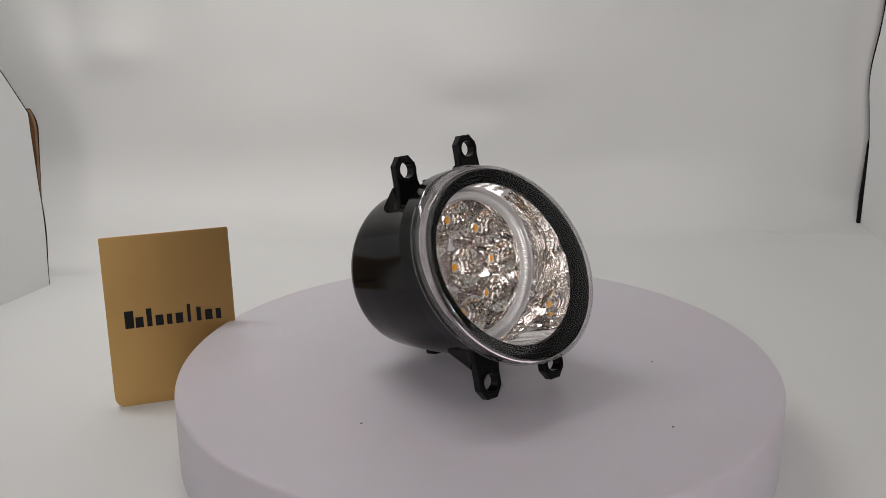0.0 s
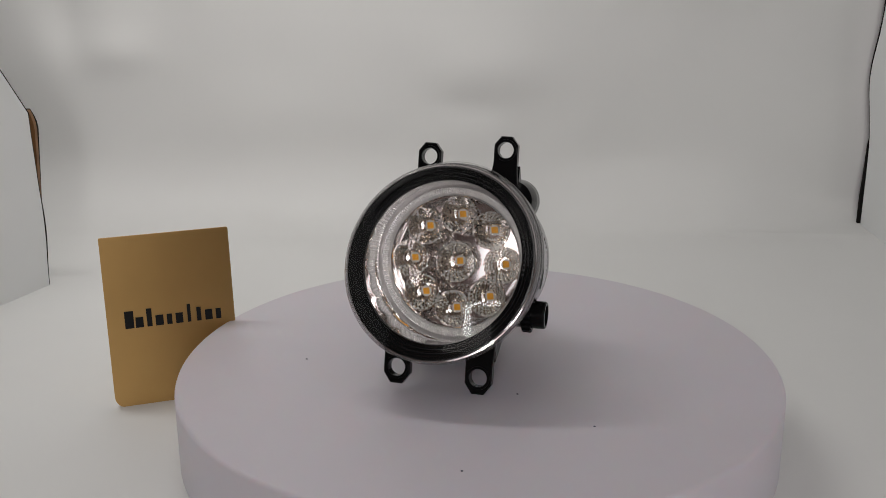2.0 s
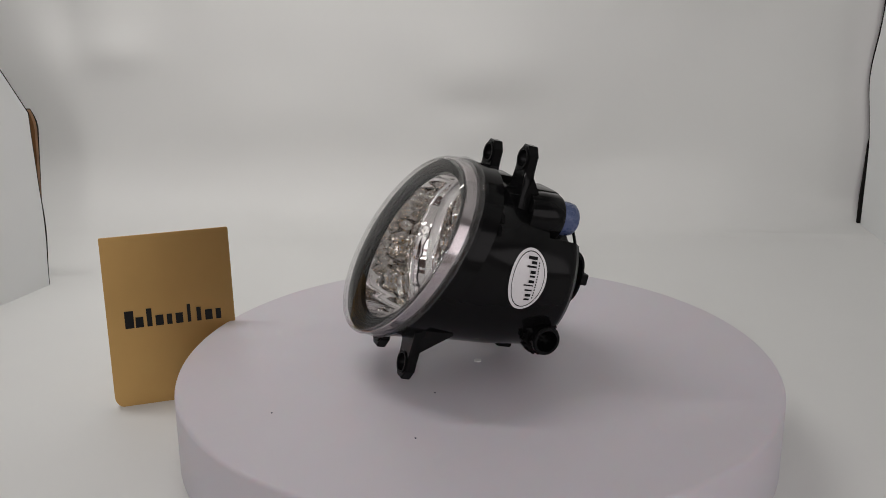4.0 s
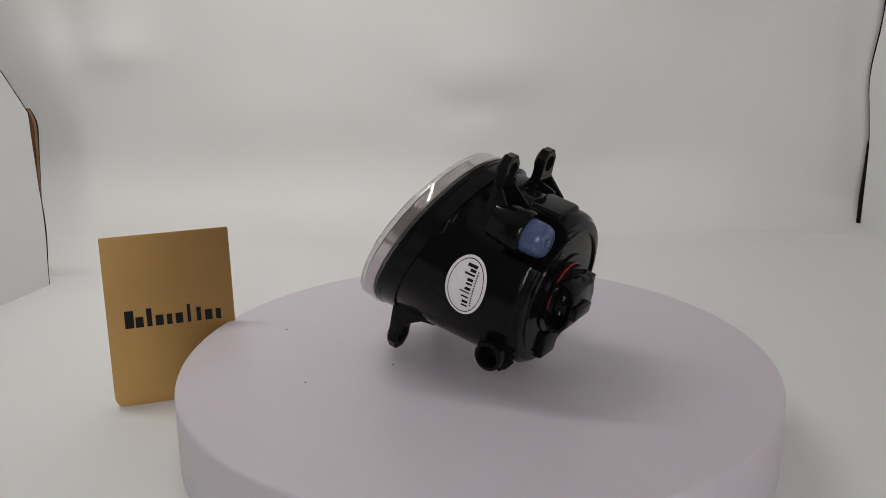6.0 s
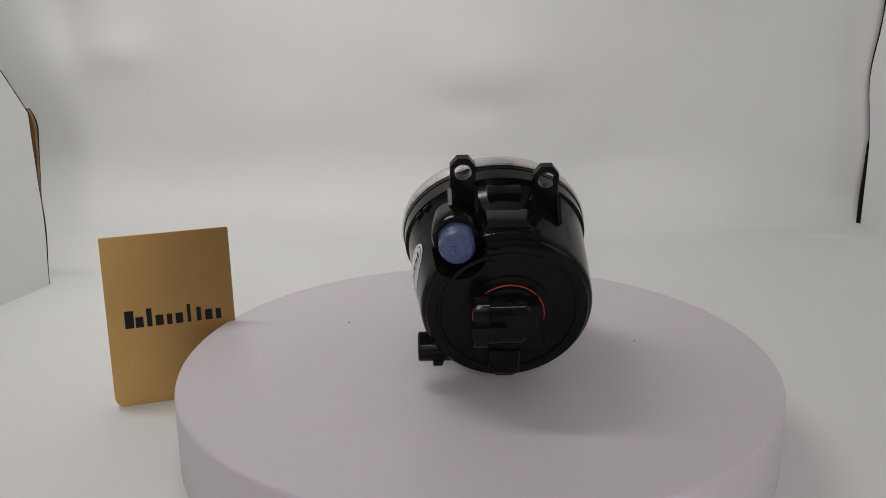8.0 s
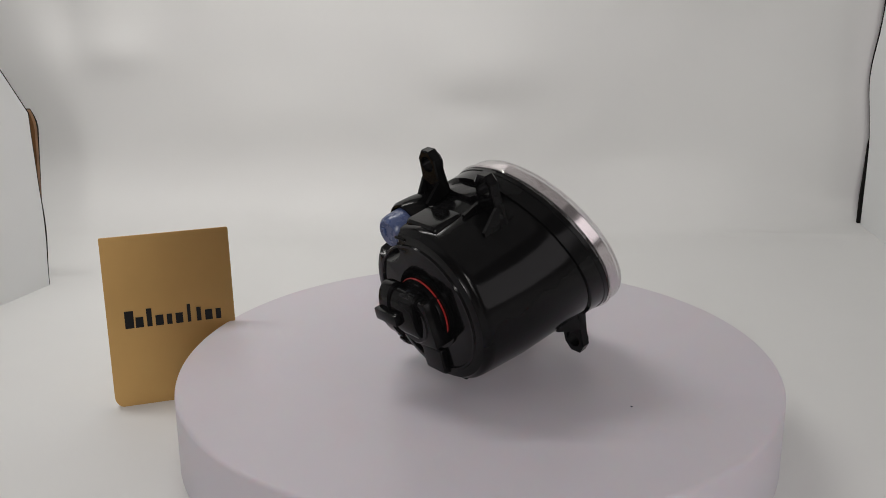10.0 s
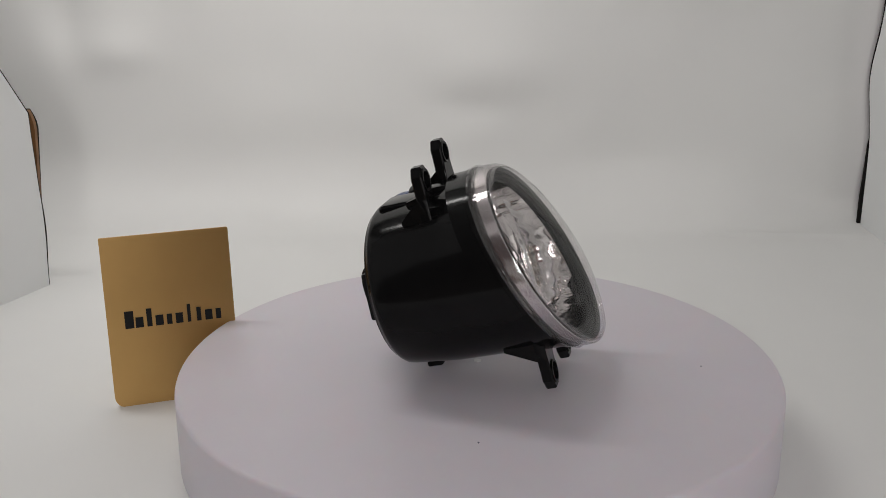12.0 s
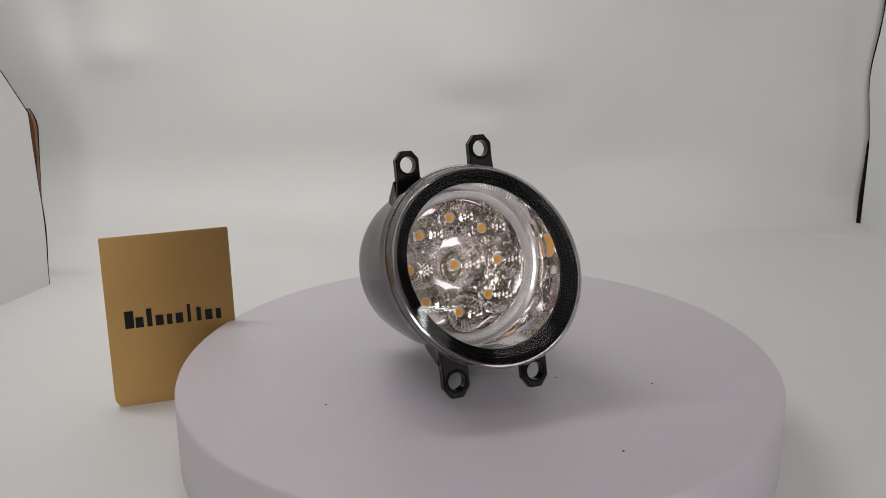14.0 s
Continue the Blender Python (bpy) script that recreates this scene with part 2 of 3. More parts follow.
    rows.append([q, q + (d * 0.85 + up * 0.5).normalized() * 0.0008])
    vs = [[bm.verts.new(q) for q in r] + [bm.verts.new(q - nrm * 0.003) for q in r[::-1]] for r in rows]
    for a, b in zip(vs, vs[1:]):
        for i in range(4):
            bm.faces.new((a[i], a[(i + 1) % 4], b[(i + 1) % 4], b[i]))
    tagged(part("shade_strip_left", bm, M_DARK, smooth=False), "dark strip standing in for the shadow line at the side panel's edge", "trim", kind="structure")

    # right panel with a wavy far edge
    bm = bmesh.new()
    near, far = [], []
    for k in range(65):
        z = FLOOR + 0.0001 + 0.55 * k / 64
        dip = 0.006 * math.exp(-((z - 0.085) / 0.035) ** 2)
        far.append(Vector((0.3275 - dip, 0.388, z)))
        near.append(Vector((0.34, -0.10, z)))
    vf = [[bm.verts.new(q + Vector((o, 0, 0))) for q in far] for o in (0.0, 0.003)]
    vn = [[bm.verts.new(q + Vector((o, 0, 0))) for q in near] for o in (0.0, 0.003)]
    for i in range(64):
        bm.faces.new((vf[0][i], vf[0][i + 1], vn[0][i + 1], vn[0][i]))
        bm.faces.new((vn[1][i], vn[1][i + 1], vf[1][i + 1], vf[1][i]))
        bm.faces.new((vf[0][i], vf[1][i], vf[1][i + 1], vf[0][i + 1]))
        bm.faces.new((vn[0][i], vn[0][i + 1], vn[1][i + 1], vn[1][i]))
    tagged(part("wall_right", bm, M_PANEL, angle=60), "white side panel of the light box, wavy edge", "wall", kind="structure")

    # dark strip in place of the shaded gap along the wavy edge: wide near the table, a hair line above
    bm = bmesh.new()
    rows = []
    for q in far:
        z = q.z
        w = 0.0004 + 0.0022 * max(0.0, min(1.0, (0.034 - z) / 0.05)) if z < 0.034 else -0.0008 + 0.0007 * max(0.0, min(1.0, (z - 0.06) / 0.04))
        rows.append([q + Vector((0.001, 0.0015, 0)), q + Vector((-w, 0.0015, 0))])
    vs = [[bm.verts.new(q) for q in r] + [bm.verts.new(q + Vector((0, 0.002, 0))) for q in r[::-1]] for r in rows]
    for a, b in zip(vs, vs[1:]):
        for i in range(4):
            bm.faces.new((a[i], a[(i + 1) % 4], b[(i + 1) % 4], b[i]))
    tagged(part("shade_strip_right", bm, M_DARK, smooth=False), "dark strip in place of the shaded gap between side panel and sheet", "trim", kind="structure")

    # dark board added behind the sheet to darken its edge gap, table top below, and the room round it all
    tagged(part("wall_back", box((1.6, 0.02, 0.9), pose(0, 0.47, 0.35)), M_DARK, smooth=False), "dark board added behind the white sheet to darken its edge gap", "wall", kind="structure")
    tagged(part("table_top", box((2.0, 1.7, 0.66), pose(0, -0.15, FLOOR - 0.335)), M_TABLE, smooth=False), "plain dark table under the light box", "table", kind="structure")
    for name, size, place in (("wall_front", (3.4, 0.05, 2.6), (0, -1.42, 0.55)), ("wall_rear", (3.4, 0.05, 2.6), (0, 1.2, 0.55)), ("wall_west", (0.05, 2.6, 2.6), (-1.7, -0.1, 0.55)), ("wall_east", (0.05, 2.6, 2.6), (1.7, -0.1, 0.55)), ("floor", (3.4, 2.7, 0.05), (0, -0.1, -0.73)), ("ceiling_room", (3.4, 2.7, 0.05), (0, -0.1, 1.85))):
        tagged(part(name, box(size, pose(*place)), M_ROSE if name == "wall_front" else M_ROOM, smooth=False), "plain painted room surface", name.split("_")[0], kind="structure")
    tagged(part("ceiling", box((1.1, 1.0, 0.01), pose(0, -0.03, 0.66)), M_SHEET, smooth=False), "white roof of the light box", "ceiling", kind="structure")


build_setting()


# ---- turntable ----
def build_turntable():
    thing = new("turntable")
    tagged(thing, "round white acrylic motor turntable standing on the sheet", "turntable")
    R, c = 0.15, 0.0022
    prof = [(0.143, FLOOR), (R - 0.001, FLOOR + 0.0015), (R, FLOOR + 0.004)]
    prof += [(R - c + c * math.cos(a), -c + c * math.sin(a)) for a in [math.pi / 2 * i / 6 for i in range(7)]]
    part("platter", lathe(prof, Matrix(), 160), M_PLATTER, thing)
    for x, y in ((0.067, -0.057), (0.0274, -0.0333), (0.02, -0.11), (-0.085, -0.02)):
        bm = bmesh.new()
        bmesh.ops.create_icosphere(bm, subdivisions=1, radius=0.0005, matrix=pose(x, y, 0.0002) @ Matrix.Diagonal((1.4, 1, 0.5, 1)))
        part("speck", bm, M_SPECK, thing, "tiny dark dust speck")
    part("centre_cap", lathe([(0.0019, 0.0), (0.0018, 0.0005), (0.0001, 0.0006)], Matrix(), 20), M_PAPER, thing, "small bright cap at the turntable's centre")
    return thing


turntable = build_turntable()


def build_dust():
    bm = bmesh.new()
    for x, y, r in ((0.2428, 0.1085, 0.0011), (0.2632, 0.1998, 0.0007), (-0.1694, 0.2072, 0.0011), (0.2058, 0.0015, 0.0006), (-0.2263, 0.0, 0.0004), (-0.2699, 0.0892, 0.0004)):
        bmesh.ops.create_icosphere(bm, subdivisions=1, radius=r, matrix=pose(x, y, FLOOR + 0.0003, 0, 0, 40) @ Matrix.Diagonal((1.6, 0.7, 0.4, 1)))
    tagged(part("dust", bm, M_SPECK), "dark dust specks lying on the white sheet", "dust", kind="stuff")


build_dust()


# ---- brass plaque ----
def bars(width, height, m, heights, depth):
    """A row of upright bars in place of lettering."""
    n = len(heights)
    out = []
    for i, (dy, hh, ww) in enumerate(heights):
        x = (i + 0.5) / n * width
        out.append(box((width / n * min(0.92, ww * 1.05), height * hh, depth), m @ pose(x, height * (dy + hh / 2), 0)))
    return join(*out)


WORD = [(0, 1.0, 0.85), (0, 0.6, 0.75), (0, 1.05, 0.5), (0, 0.6, 0.75), (0, 0.6, 0.5), (0, 0.6, 0.7), (0, 1.05, 0.32), (0, 0.8, 0.42), (0, 0.6, 0.7), (0, 0.6, 0.5)]


def build_plaque():
    thing = new("brass_plaque")
    tagged(thing, "brushed brass plaque with dark marking, standing upright on the sheet", "plaque")
    w, h, r = 0.0682, 0.0952, 0.007
    pts = []
    for cx, cy, a0 in ((r, r, 180), (w - r, r, 270)):
        pts += [(cx + r * math.cos(radians(a0 + 90 * i / 8)), cy + r * math.sin(radians(a0 + 90 * i / 8))) for i in range(9)]
    pts += [(w, h - 0.0005), (w - 0.0005, h), (0.0005, h), (0, h - 0.0005)]
    m = Matrix()
    bm = loft([[m @ Vector((x, -0.0008, z)) for x, z in pts], [m @ Vector((x, 0.0008, z)) for x, z in pts]])
    part("plate", bm, M_BRASS, thing, smooth=False)
    t = pose(0.0090, -0.0012, 0.0445, 90, 0, 0)
    part("marking", bars(0.053, 0.0095, t, WORD, 0.0006), M_INK, thing, "dark engraved marking", smooth=False)
    part("stand", join(box((0.03, 0.022, 0.0015), pose(w / 2, 0.0118, 0.0022, 6.9)), box((0.03, 0.0015, 0.04), pose(w / 2, 0.0018, 0.02))), M_BRASS, thing, smooth=False)
    thing.matrix_world = pose(-0.1983, 0.0257, FLOOR + 0.0003, -6.9, 0, 20.3)
    return thing


build_plaque()


# ---- fog lamp; its own frame: x across, v up, w forward along the optical axis ----
AX = Matrix(((1, 0, 0, -0.0105), (0, math.sin(PITCH), -math.cos(PITCH), 0.0062), (0, math.cos(PITCH), math.sin(PITCH), 0.0508), (0, 0, 0, 1)))
SLOPE = 0.358
DOME = 0.0102         # how far the cover lens bulges


def front(v, back=0.0):
    """Where the slanted front stands on the axis, at height v."""
    return 0.0459 - SLOPE * v - back


def ring(r, w=None, back=None, n=96):
    """A ring round the axis at w, or along the slanted front, set back from it."""
    return blend_ring(r, w or 0.0, back or 0.0, 0.0 if back is None else 1.0, n)


def blend_ring(r, w, back, k, n=96, wave=0.0):
    """Between a square cut at w (k = 0) and the slanted cut (k = 1), whose centre lies a little off the axis."""
    pts = []
    r *= 1 - 0.018 * k
    for i in range(n):
        a = 2 * math.pi * i / n
        q = r * (1 + wave * abs(math.sin(12 * a)))
        x, v = q * math.cos(a) + 0.0007 * k, q * math.sin(a) + 0.0020 * k
        pts.append(AX @ Vector((x, v, (1 - k) * w + k * front(v, back))))
    return pts


def build_lamp():
    lamp = new("fog_lamp")
    tagged(lamp, "round black car fog lamp with clear lens, on the turntable", "fog lamp")

    # housing
    def rear_ring(r, w):
        """A housing ring with the bay for the blue cap cut out of it."""
        pts = []
        for i in range(192):
            a = 2 * math.pi * i / 192
            d = Vector((math.cos(a), math.sin(a)))
            along, q = d.dot(Vector((0.0234, 0.0315))), r
            gap = 0.0126 ** 2 - (0.0392 ** 2 - along ** 2)
            if gap > 0 and along > 0:
                q = min(r, along - math.sqrt(gap))
            pts.append(AX @ Vector((q * d.x, q * d.y, w)))
        return pts

    rings = [ring(0.019, -0.0355, n=192), rear_ring(0.034, -0.0352), rear_ring(0.0372, -0.0344), rear_ring(0.0382, -0.0328), rear_ring(0.0388, -0.0325), rear_ring(0.0397, -0.0312), rear_ring(0.0401, -0.029), rear_ring(0.0406, -0.024), rear_ring(0.0412, -0.0165), ring(0.0413, -0.0155, n=192), ring(0.0420, -0.006, n=192)]
    rings += [blend_ring(0.0430, 0.002, 0.026, 0.3, 192), blend_ring(0.0442, 0.010, 0.024, 0.7, 192)] + [ring(r, back=b, n=192) for r, b in ((0.0448, 0.0222), (0.0461, 0.0218), (0.0464, 0.0135), (0.0468, 0.0132), (0.0470, 0.0105), (0.0440, 0.0103))]
    housing = part("housing", loft(rings, last=False), M_BLACK, lamp, "glossy black moulded plastic housing")

    # clear cover lens: rim band and domed front
    band = [ring(0.0445, back=0.0112), ring(0.0474, back=0.0110), ring(0.0478, back=0.0096), ring(0.0471, back=0.0088), ring(0.0468, back=0.0020), ring(0.0460, back=0.0002), ring(0.0448, back=-0.0008), ring(0.0446, back=0.0005), ring(0.0464, back=0.0010), ring(0.0466, back=0.0084), ring(0.0446, back=0.0086)]
    rim = part("lens_rim", loft(band, closed=True), M_RIM, lamp, "clear plastic lens rim")
    dome = [ring(0.0449 * f, back=-0.0006 - DOME * (1 - f * f)) for f in [math.cos(math.pi / 2 * i / 20) for i in range(20)]]
    lens = part("cover_lens", loft(([ring(0.0447, back=0.0018)] + dome + [ring(0.0008, back=-0.0006 - DOME)])[::-1], last=False), M_LENS, lamp, "clear domed cover lens", angle=80)
    lens.visible_shadow = False
    marks = []
    for r, first, last, step in ((0.0402, -4, 44, 3), (0.0418, 2, 40, 2)):
        for deg in range(first, last, step):
            if deg in (8, 23, 24):
                continue
            x, v = r * math.cos(radians(deg)) + 0.0007, r * math.sin(radians(deg)) + 0.002
            marks.append(box((0.0008, 0.0007 if r < 0.041 else 0.0004, 0.0002), AX @ pose(x, v, front(v, -0.0008 - DOME * (1 - (r / 0.0441) ** 2))) @ pose(0, 0, 0, 0, 0, deg)))
    part("moulded_marks", join(*marks), M_MARK, lens, "small pale moulded marks", smooth=False)
    side = [ring(0.0449, back=0.0078), ring(0.0454, back=0.0080), ring(0.0459, back=0.0026), ring(0.0453, back=0.0024)]
    part("side_flange", loft(side, closed=True), M_PALE, rim, "pale flange inside the lens rim")

    # black bezel inside the lens, then chrome bowl, ribbed ring and LED plate
    bez = [ring(0.0447, back=0.0030), ring(0.0445, back=0.0016), ring(0.0432, back=0.0022), ring(0.0421, back=0.0024), ring(0.0419, back=0.0033), ring(0.0404, back=0.0036), ring(0.0402, back=0.0043), ring(0.0384, back=0.0048), ring(0.0384, back=0.0072), ring(0.0392, back=0.0070), ring(0.0412, back=0.0052), ring(0.0444, back=0.0040)]
    part("bezel", loft(bez, closed=True), M_BLACK2, lamp, "gloss black inner bezel")
    bowl = [ring(0.0385, back=0.0068, n=192), blend_ring(0.0383, 0.017, 0.009, 0.75, 192, 0.007), blend_ring(0.0383, 0.017, 0.009, 0.4, 192, 0.007), blend_ring(0.0382, 0.0138, 0, 0, 192, 0.003), blend_ring(0.0367, 0.0126, 0, 0, 192), blend_ring(0.0367, 0.0110, 0, 0, 192), blend_ring(0.0394, 0.0110, 0, 0, 192), ring(0.0400, back=0.0068, n=192)]
    part("reflector_bowl", loft(bowl, closed=True), M_CHROME, lamp, "chrome reflector bowl", angle=60)
    n = 400
    rows = []
    for r, w, dw in ((0.0367, 0.0128, 0), (0.0364, 0.0147, 0.0004), (0.0354, 0.0156, 0.0007), (0.0344, 0.0154, 0.0007), (0.0335, 0.0145, 0.0005), (0.0328, 0.0122, 0.0), (0.0328, 0.0112, 0), (0.0367, 0.0112, 0)):
        rows.append([AX @ Vector((r * math.cos(2 * math.pi * i / n), r * math.sin(2 * math.pi * i / n), w - dw * (i % 2))) for i in range(n)])
    part("ribbed_ring", loft(rows, closed=True), M_RIB, lamp, "finely ribbed silvery ring", smooth=False)
    part("inner_wall", lathe([(0.0325, 0.0125), (0.0322, 0.0118), (0.0320, -0.001), (0.0326, -0.001), (0.0328, 0.0118)], AX, 96, closed=True), M_CHROME, lamp, "chrome wall round the LEDs")
    part("led_plate", lathe([(0.032, -0.003), (0.032, -0.001), (0.030, 0.0), (0.0005, 0.0)], AX, 64), M_PLATE, lamp, "mirror-bright LED plate")

    # nine LEDs: base, orange chip and faceted optic
    spots = [(0.0, 0.0, 0.0100)] + [(0.0234 * math.sin(radians(45 * k)), 0.0234 * math.cos(radians(45 * k)), 0.0091) for k in range(8)]
    for x, v, r in spots:
        m = AX @ Matrix.Translation((x, v, 0))
        outer = [(0.0034, 0.0002), (0.0052, 0.0018), (0.0066, 0.0038), (0.0076, 0.0058), (0.0083, 0.0078), (0.0087, 0.0098)]
        inner = [(0.0081, 0.0102), (0.0071, 0.0082), (0.0061, 0.0062), (0.0050, 0.0042), (0.0039, 0.0025), (0.0027, 0.0012)]
        nf, sc = 24, r / 0.0085
        bm = bmesh.new()
        vs = [[bm.verts.new((pr * sc * math.cos(2 * math.pi * (i + 0.5 * (k % 2)) / nf), pr * sc * math.sin(2 * math.pi * (i + 0.5 * (k % 2)) / nf), pw)) for i in range(nf)] for k, (pr, pw) in enumerate(outer + inner)]
        for k in range(len(vs)):
            a, b = vs[k], vs[(k + 1) % len(vs)]
            for i in range(nf):
                j = (i + 1) % nf
                q = (a[i], a[j], b[j], b[i]) if k % 2 else (a[i], a[j], b[i], b[i - 1])
                if k in (len(outer) - 1, len(vs) - 1):
                    bm.faces.new(q)
                    continue
                mid = sum((w.co for w in q), Vector()) / 4
                out = Vector((mid.x, mid.y, 0)).normalized() * (0.0007 if k < len(outer) else -0.0007)
                c = bm.verts.new(mid + out + Vector((0, 0, 0.0 if k < len(outer) else 0.0003)))
                for e in range(4):
                    bm.faces.new((q[e], q[(e + 1) % 4], c))
        bmesh.ops.transform(bm, matrix=m, verts=bm.verts)
        optic = part("led_optic", bm, M_GLASS, lamp, "faceted clear LED optic", smooth=False)
        optic.visible_shadow = False
        part("led_base", lathe([(0.0027, 0.0001), (0.0027, 0.0004), (0.0001, 0.0004)], m, 20), M_BASE, optic, "pale round LED base")
        part("led_chip", box((0.0032, 0.0032, 0.0004), m @ pose(0, 0, 0.0007, 0, 0, 8), 0.0001, 1), M_CHIP, optic, "orange LED chip")

    # four mounting lugs with gussets
    def lug(name, hx, hv, w0, sgn, half=0.0059, hole=0.0040, flare=0.0075, tip=0.0068):
        o = half * 0.45

        def seat(x):
            return sgn * math.sqrt(0.0415 ** 2 - x * x)

        pts = [(hx - half, hv - sgn * 0.0), (hx - half, hv + sgn * o), (hx - o, hv + sgn * tip), (hx + o, hv + sgn * tip), (hx + half, hv + sgn * o), (hx + half, hv - sgn * 0.006), (hx + flare, seat(hx + flare)), (hx - flare, seat(hx - flare)), (hx - half, hv - sgn * 0.006)]
        ob = part(name, plate(pts, (hx, hv), hole, w0 - 0.0026, w0 + 0.0026, AX), M_BLACK, lamp, "black mounting lug with round hole", angle=25)
        prof = [(hole + 0.0001, w0 + 0.0025), (hole + 0.0014, w0 + 0.0025), (hole + 0.0013, w0 + 0.0032), (hole + 0.0002, w0 + 0.0032)]
        part("eyelet", lathe(prof, AX @ Matrix.Translation((hx, hv, 0)), 32, closed=True), M_BLACK2, ob)
        for sx in (-1, 1):
            bm = bmesh.new()
            deep = seat(hx + sx * flare * 0.8)
            tri = [(w0 - 0.002, hv - sgn * 0.0075), (w0 - (0.012 if sgn > 0 else 0.017), deep + sgn * 0.002), (w0 - (0.012 if sgn > 0 else 0.017), deep), (w0 + 0.002, deep)]
            rows = [[AX @ Vector((hx + sx * flare * 0.8 + o2, v, w)) for w, v in tri] for o2 in (-0.0009, 0.0009)]
            part("gusset", loft(rows), M_BLACK, ob, smooth=False)
        return ob

    lug("mounting_lug", -0.0190, 0.0513, -0.001, 1)
    lug("mounting_lug", 0.0197, 0.0562, -0.001, 1)
    lug("mounting_lug", -0.0185, -0.0501, 0.0355, -1, 0.0064, 0.0042, tip=0.0078)
    lug("mounting_lug", 0.0212, -0.0513, 0.0355, -1, 0.0064, 0.0042, tip=0.0078)

    # rear foot, clips and ribs on the housing
    part("foot", box((0.010, 0.0070, 0.008), AX @ pose(-0.001, -0.0405, -0.0235), 0.001), M_BLACK, lamp)
    for x, v, w, sx, sv, sw in ((0.0, 0.0425, 0.004, 0.016, 0.005, 0.014), (-0.010, 0.0415, 0.012, 0.006, 0.005, 0.006), (0.010, 0.0415, 0.012, 0.006, 0.005, 0.006)):
        part("clip_block", box((sx, sv, sw), AX @ pose(x, v, w), 0.0008), M_BLACK, lamp)
    part("rear_boss", box((0.015, 0.014, 0.008), AX @ pose(0.001, -0.0275, -0.0345), 0.002, 3), M_BLACK, lamp)
    for deg, back in ((38, 0.0235), (30, 0.0235)):
        x, v = 0.0448 * math.cos(radians(deg)), 0.0448 * math.sin(radians(deg)) + 0.001
        part("snap_clip", box((0.0022, 0.0050, 0.0022), AX @ pose(x, v, front(v, back)) @ pose(0, 0, 0, 0, 0, deg), 0.0005, 1), M_BLACK, lamp)
    for deg in (62, 70, 108, 118, 126):
        x, v = 0.0428 * math.cos(radians(deg)), 0.0428 * math.sin(radians(deg))
        part("rib", box((0.0020, 0.0010, 0.016), AX @ pose(x, v, 0.004) @ pose(0, 0, 0, 0, 0, deg), 0.0004, 1), M_BLACK, lamp)
    part("top_pad", box((0.022, 0.008, 0.018), AX @ pose(0.0, 0.0376, -0.020), 0.003, 3), M_BLACK, lamp)

    for k, wide in ((0, 0.0075), (1, 0.0060), (2, 0.0060)):
        part("vent_rib", box((wide, 0.0011, 0.0016), AX @ pose(0.0088, 0.0345 - 0.0030 * k, -0.0348), 0.0003, 1), M_BLACK2, lamp)
    part("rear_lip", lathe([(0.0312, 0.0), (0.0316, 0.0009), (0.0326, 0.0009), (0.0330, 0.0)], AX @ pose(0, 0, -0.0352, 180, 0, 0), 96, closed=True), M_BLACK, lamp)

    # round boss and blue cap at the rear
    m = AX @ Matrix.Translation((0.0234, 0.0315, 0)) @ pose(0, 0, 0, 180, 0, 0)
    part("boss", lathe([(0.0100, 0.004), (0.0110, 0.012), (0.0112, 0.020), (0.0104, 0.0215), (0.0092, 0.0215), (0.0092, 0.018)], m, 40), M_BLACK, lamp)
    cap = part("vent_cap", lathe([(0.0086, 0.016), (0.0084, 0.0275), (0.0078, 0.0302), (0.0064, 0.0316), (0.0010, 0.0320)], m, 40), M_CAP, lamp, "blue-grey rubber cap")
    part("nub", box((0.002, 0.004, 0.0012), m @ pose(0.002, -0.001, 0.0322), 0.0003, 1), M_CAP, cap)

    # adjuster tube with toothed collar, pointing sideways
    m = AX @ Matrix.Translation((0.0, -0.0265, -0.0251)) @ pose(0, 0, 0, 0, 90, 0)
    tube = part("adjuster_tube", lathe([(0.0072, 0.018), (0.0072, 0.0405), (0.0066, 0.0412), (0.0054, 0.0412), (0.0052, 0.030), (0.0005, 0.030)], m, 36), M_BLACK, lamp, "hollow black adjuster tube")
    teeth = [box((0.0020, 0.0018, 0.0045), m @ pose(0, 0, 0, 0, 0, 20 * k) @ pose(0.0086, 0, 0.0318), 0.0003, 1) for k in range(18)]
    part("toothed_collar", join(lathe([(0.0084, 0.0292), (0.0084, 0.0343), (0.0071, 0.0343), (0.0071, 0.0292)], m, 36, closed=True), *teeth), M_BLACK, tube, smooth=False)

    # bulb holder: flange, red seal, side-opening connector
    m = AX @ pose(0, 0, -0.0355, 180, 0, 0)
    holder = part("bulb_holder", lathe([(0.0205, -0.001), (0.0205, 0.001), (0.0165, 0.0012), (0.0160, 0.0042), (0.0135, 0.0046), (0.0130, 0.0100), (0.0120, 0.0110), (0.0010, 0.0110)], m, 48), M_BLACK, lamp, "black bulb holder")
    part("seal_ring", lathe([(0.0161, 0.0013), (0.0167, 0.0015), (0.0167, 0.0020), (0.0161, 0.0023)], m, 64, closed=True), M_RED, holder, "red rubber seal ring")
    mm = AX @ pose(-0.001, 0.0010, -0.0432, 0, 90, 0)
    oval = []
    for z, k in ((-0.006, 0.82), (-0.005, 0.9), (0.0105, 0.9), (0.0110, 1.04), (0.0165, 1.04), (0.0180, 1.0), (0.0180, 0.86), (0.006, 0.80)):
        oval.append([mm @ Vector((0.0068 * k * math.cos(2 * math.pi * i / 40), 0.0135 * k * (abs(math.sin(2 * math.pi * i / 40)) ** 0.8) * (1 if math.sin(2 * math.pi * i / 40) >= 0 else -1), z)) for i in range(40)])
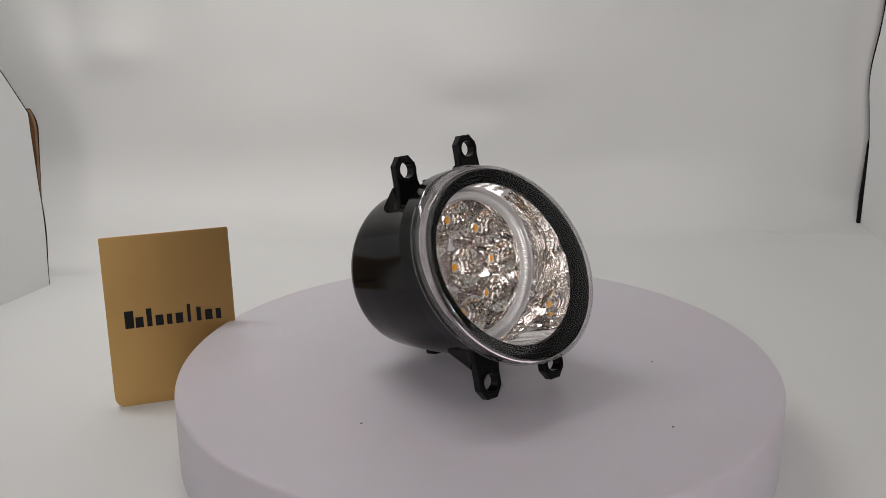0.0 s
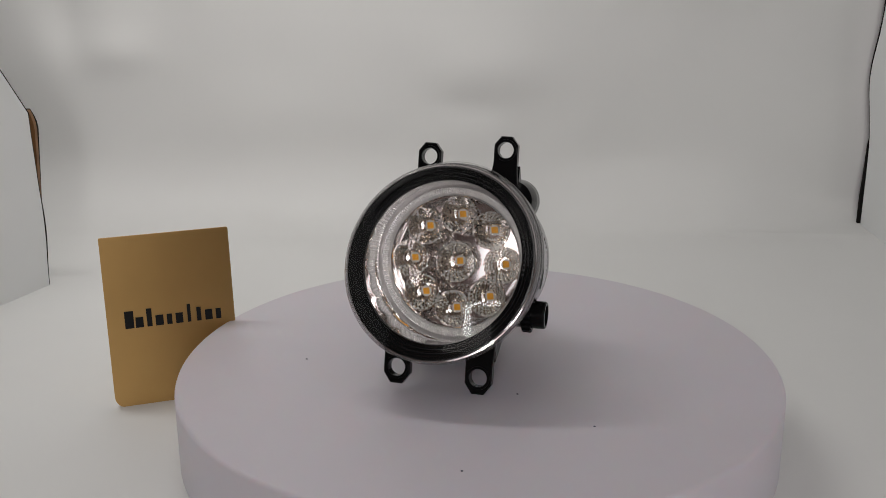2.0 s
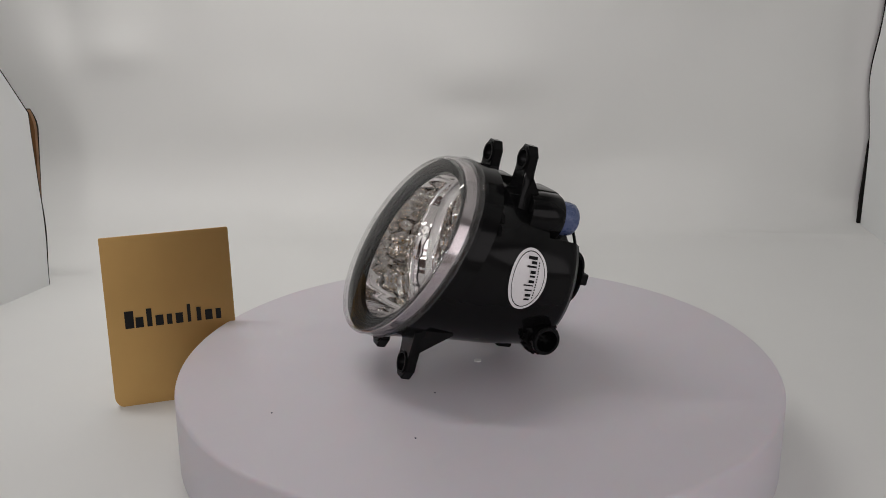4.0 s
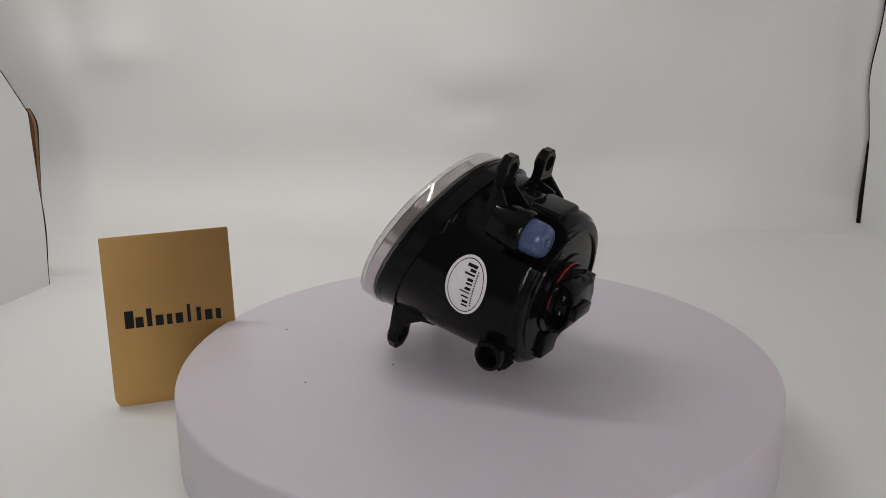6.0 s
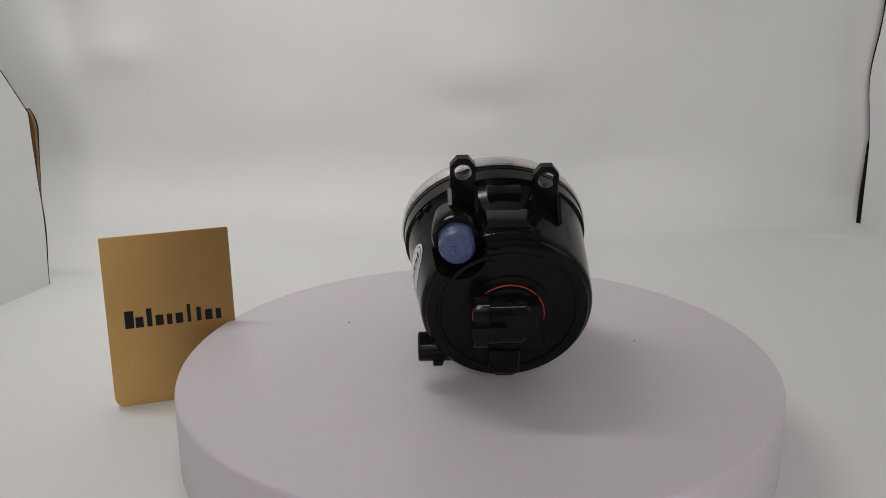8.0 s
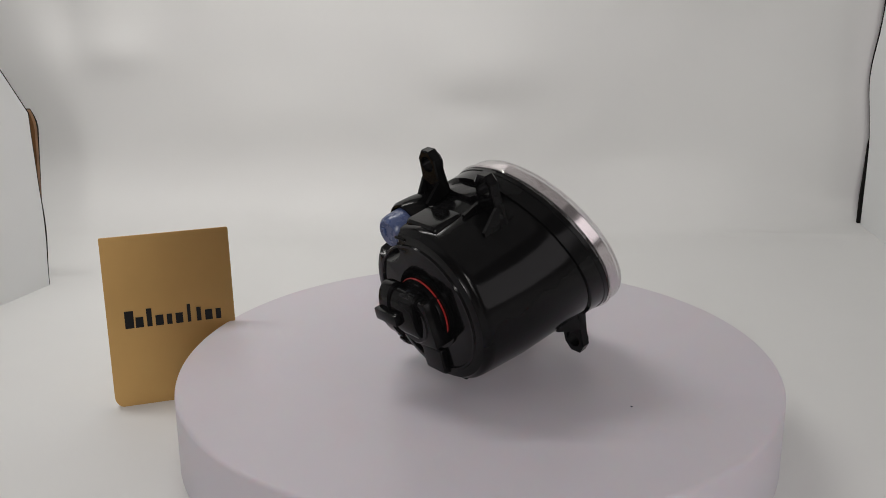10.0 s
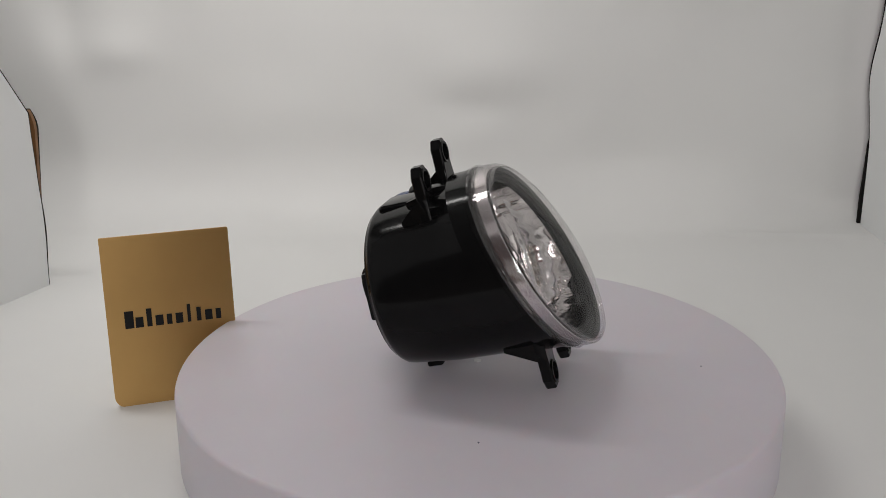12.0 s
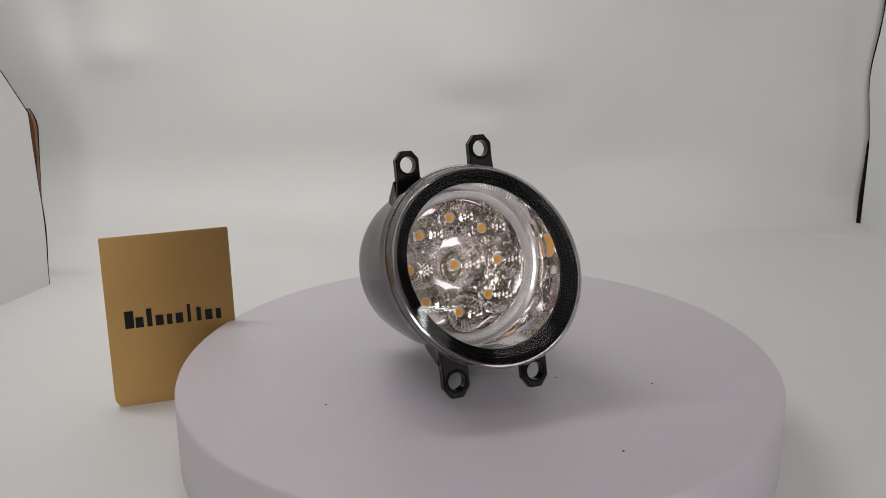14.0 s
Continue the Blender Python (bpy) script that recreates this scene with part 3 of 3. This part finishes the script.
    con = part("connector", loft(oval), M_BLACK, holder, "black oval electrical connector")
    part("connector_block", box((0.0180, 0.0235, 0.0115), AX @ pose(-0.0055, -0.0015, -0.0400, 0, 0, -6), 0.0012), M_BLACK, con)
    for s in (-1, 1):
        part("pin", box((0.001, 0.0025, 0.009), mm @ pose(0, 0.004 * s, 0.0108), 0.0003, 1), M_PIN, con)
    part("latch", box((0.004, 0.006, 0.016), mm @ pose(0.0076, 0, 0.011), 0.0008), M_BLACK, con)

    # oval sticker on the side, with bars for its lettering
    def on_side(u, s, lift):
        """u up along v, s along the axis, wrapped round the housing."""
        w = -0.0055 + s
        r = 0.0420 + (w + 0.006) * 0.0008 / 0.012 + (0 if w > -0.006 else (w + 0.006) * 0.0006 / 0.017) + lift
        a = u / 0.042 + 0.075
        return AX @ Vector((r * math.cos(a), r * math.sin(a), w))

    def oval_patch(ru, rs, lift, holes=0.0):
        bm = bmesh.new()
        n, k = 40, 6
        rows = []
        for q in range(k + 1):
            f = holes + (1 - holes) * q / k
            rows.append([bm.verts.new(on_side(ru * f * math.sin(2 * math.pi * i / n), rs * f * math.cos(2 * math.pi * i / n), lift)) for i in range(n)] if f > 0 else None)
        if rows[0] is None:
            c = bm.verts.new(on_side(0, 0, lift))
            for i in range(n):
                bm.faces.new((c, rows[1][i], rows[1][(i + 1) % n]))
            rows = rows[1:]
        for a, b in zip(rows, rows[1:]):
            for i in range(n):
                bm.faces.new((a[i], a[(i + 1) % n], b[(i + 1) % n], b[i]))
        return bm

    st = part("sticker", oval_patch(0.0152, 0.0102, 0.0004), M_PAPER, lamp, "white oval sticker with dark marking", angle=80)
    part("border", oval_patch(0.0138, 0.0088, 0.0006, 0.965), M_INK, st, angle=80)
    bm = bmesh.new()
    for i, (dy, hh, ww) in enumerate(WORD):
        u0, s0 = 0.0112 - i * 0.00225, -0.0032
        q = [on_side(u0, s0, 0.0008), on_side(u0 - 0.0019 * ww, s0, 0.0008), on_side(u0 - 0.0019 * ww, s0 + 0.0050 * hh, 0.0008), on_side(u0, s0 + 0.0050 * hh, 0.0008)]
        bm.faces.new([bm.verts.new(v) for v in q])
    for i in range(14):
        u0 = 0.0088 - i * 0.0013
        q = [on_side(u0, -0.0048, 0.0008), on_side(u0 - 0.0008, -0.0048, 0.0008), on_side(u0 - 0.0008, -0.0042, 0.0008), on_side(u0, -0.0042, 0.0008)]
        bm.faces.new([bm.verts.new(v) for v in q])
    part("lettering_bars", bm, M_INK, st, smooth=False)
    return lamp


fog_lamp = build_lamp()


def motions():
    """Platter and lamp turn together, clockwise from above, at an even rate."""
    for thing in (turntable, fog_lamp):
        walk(thing, [(0.25 * k, pose(0, 0, 0, 0, 0, -RATE * (0.25 * k - 1.5))) for k in range(57)])


motions()
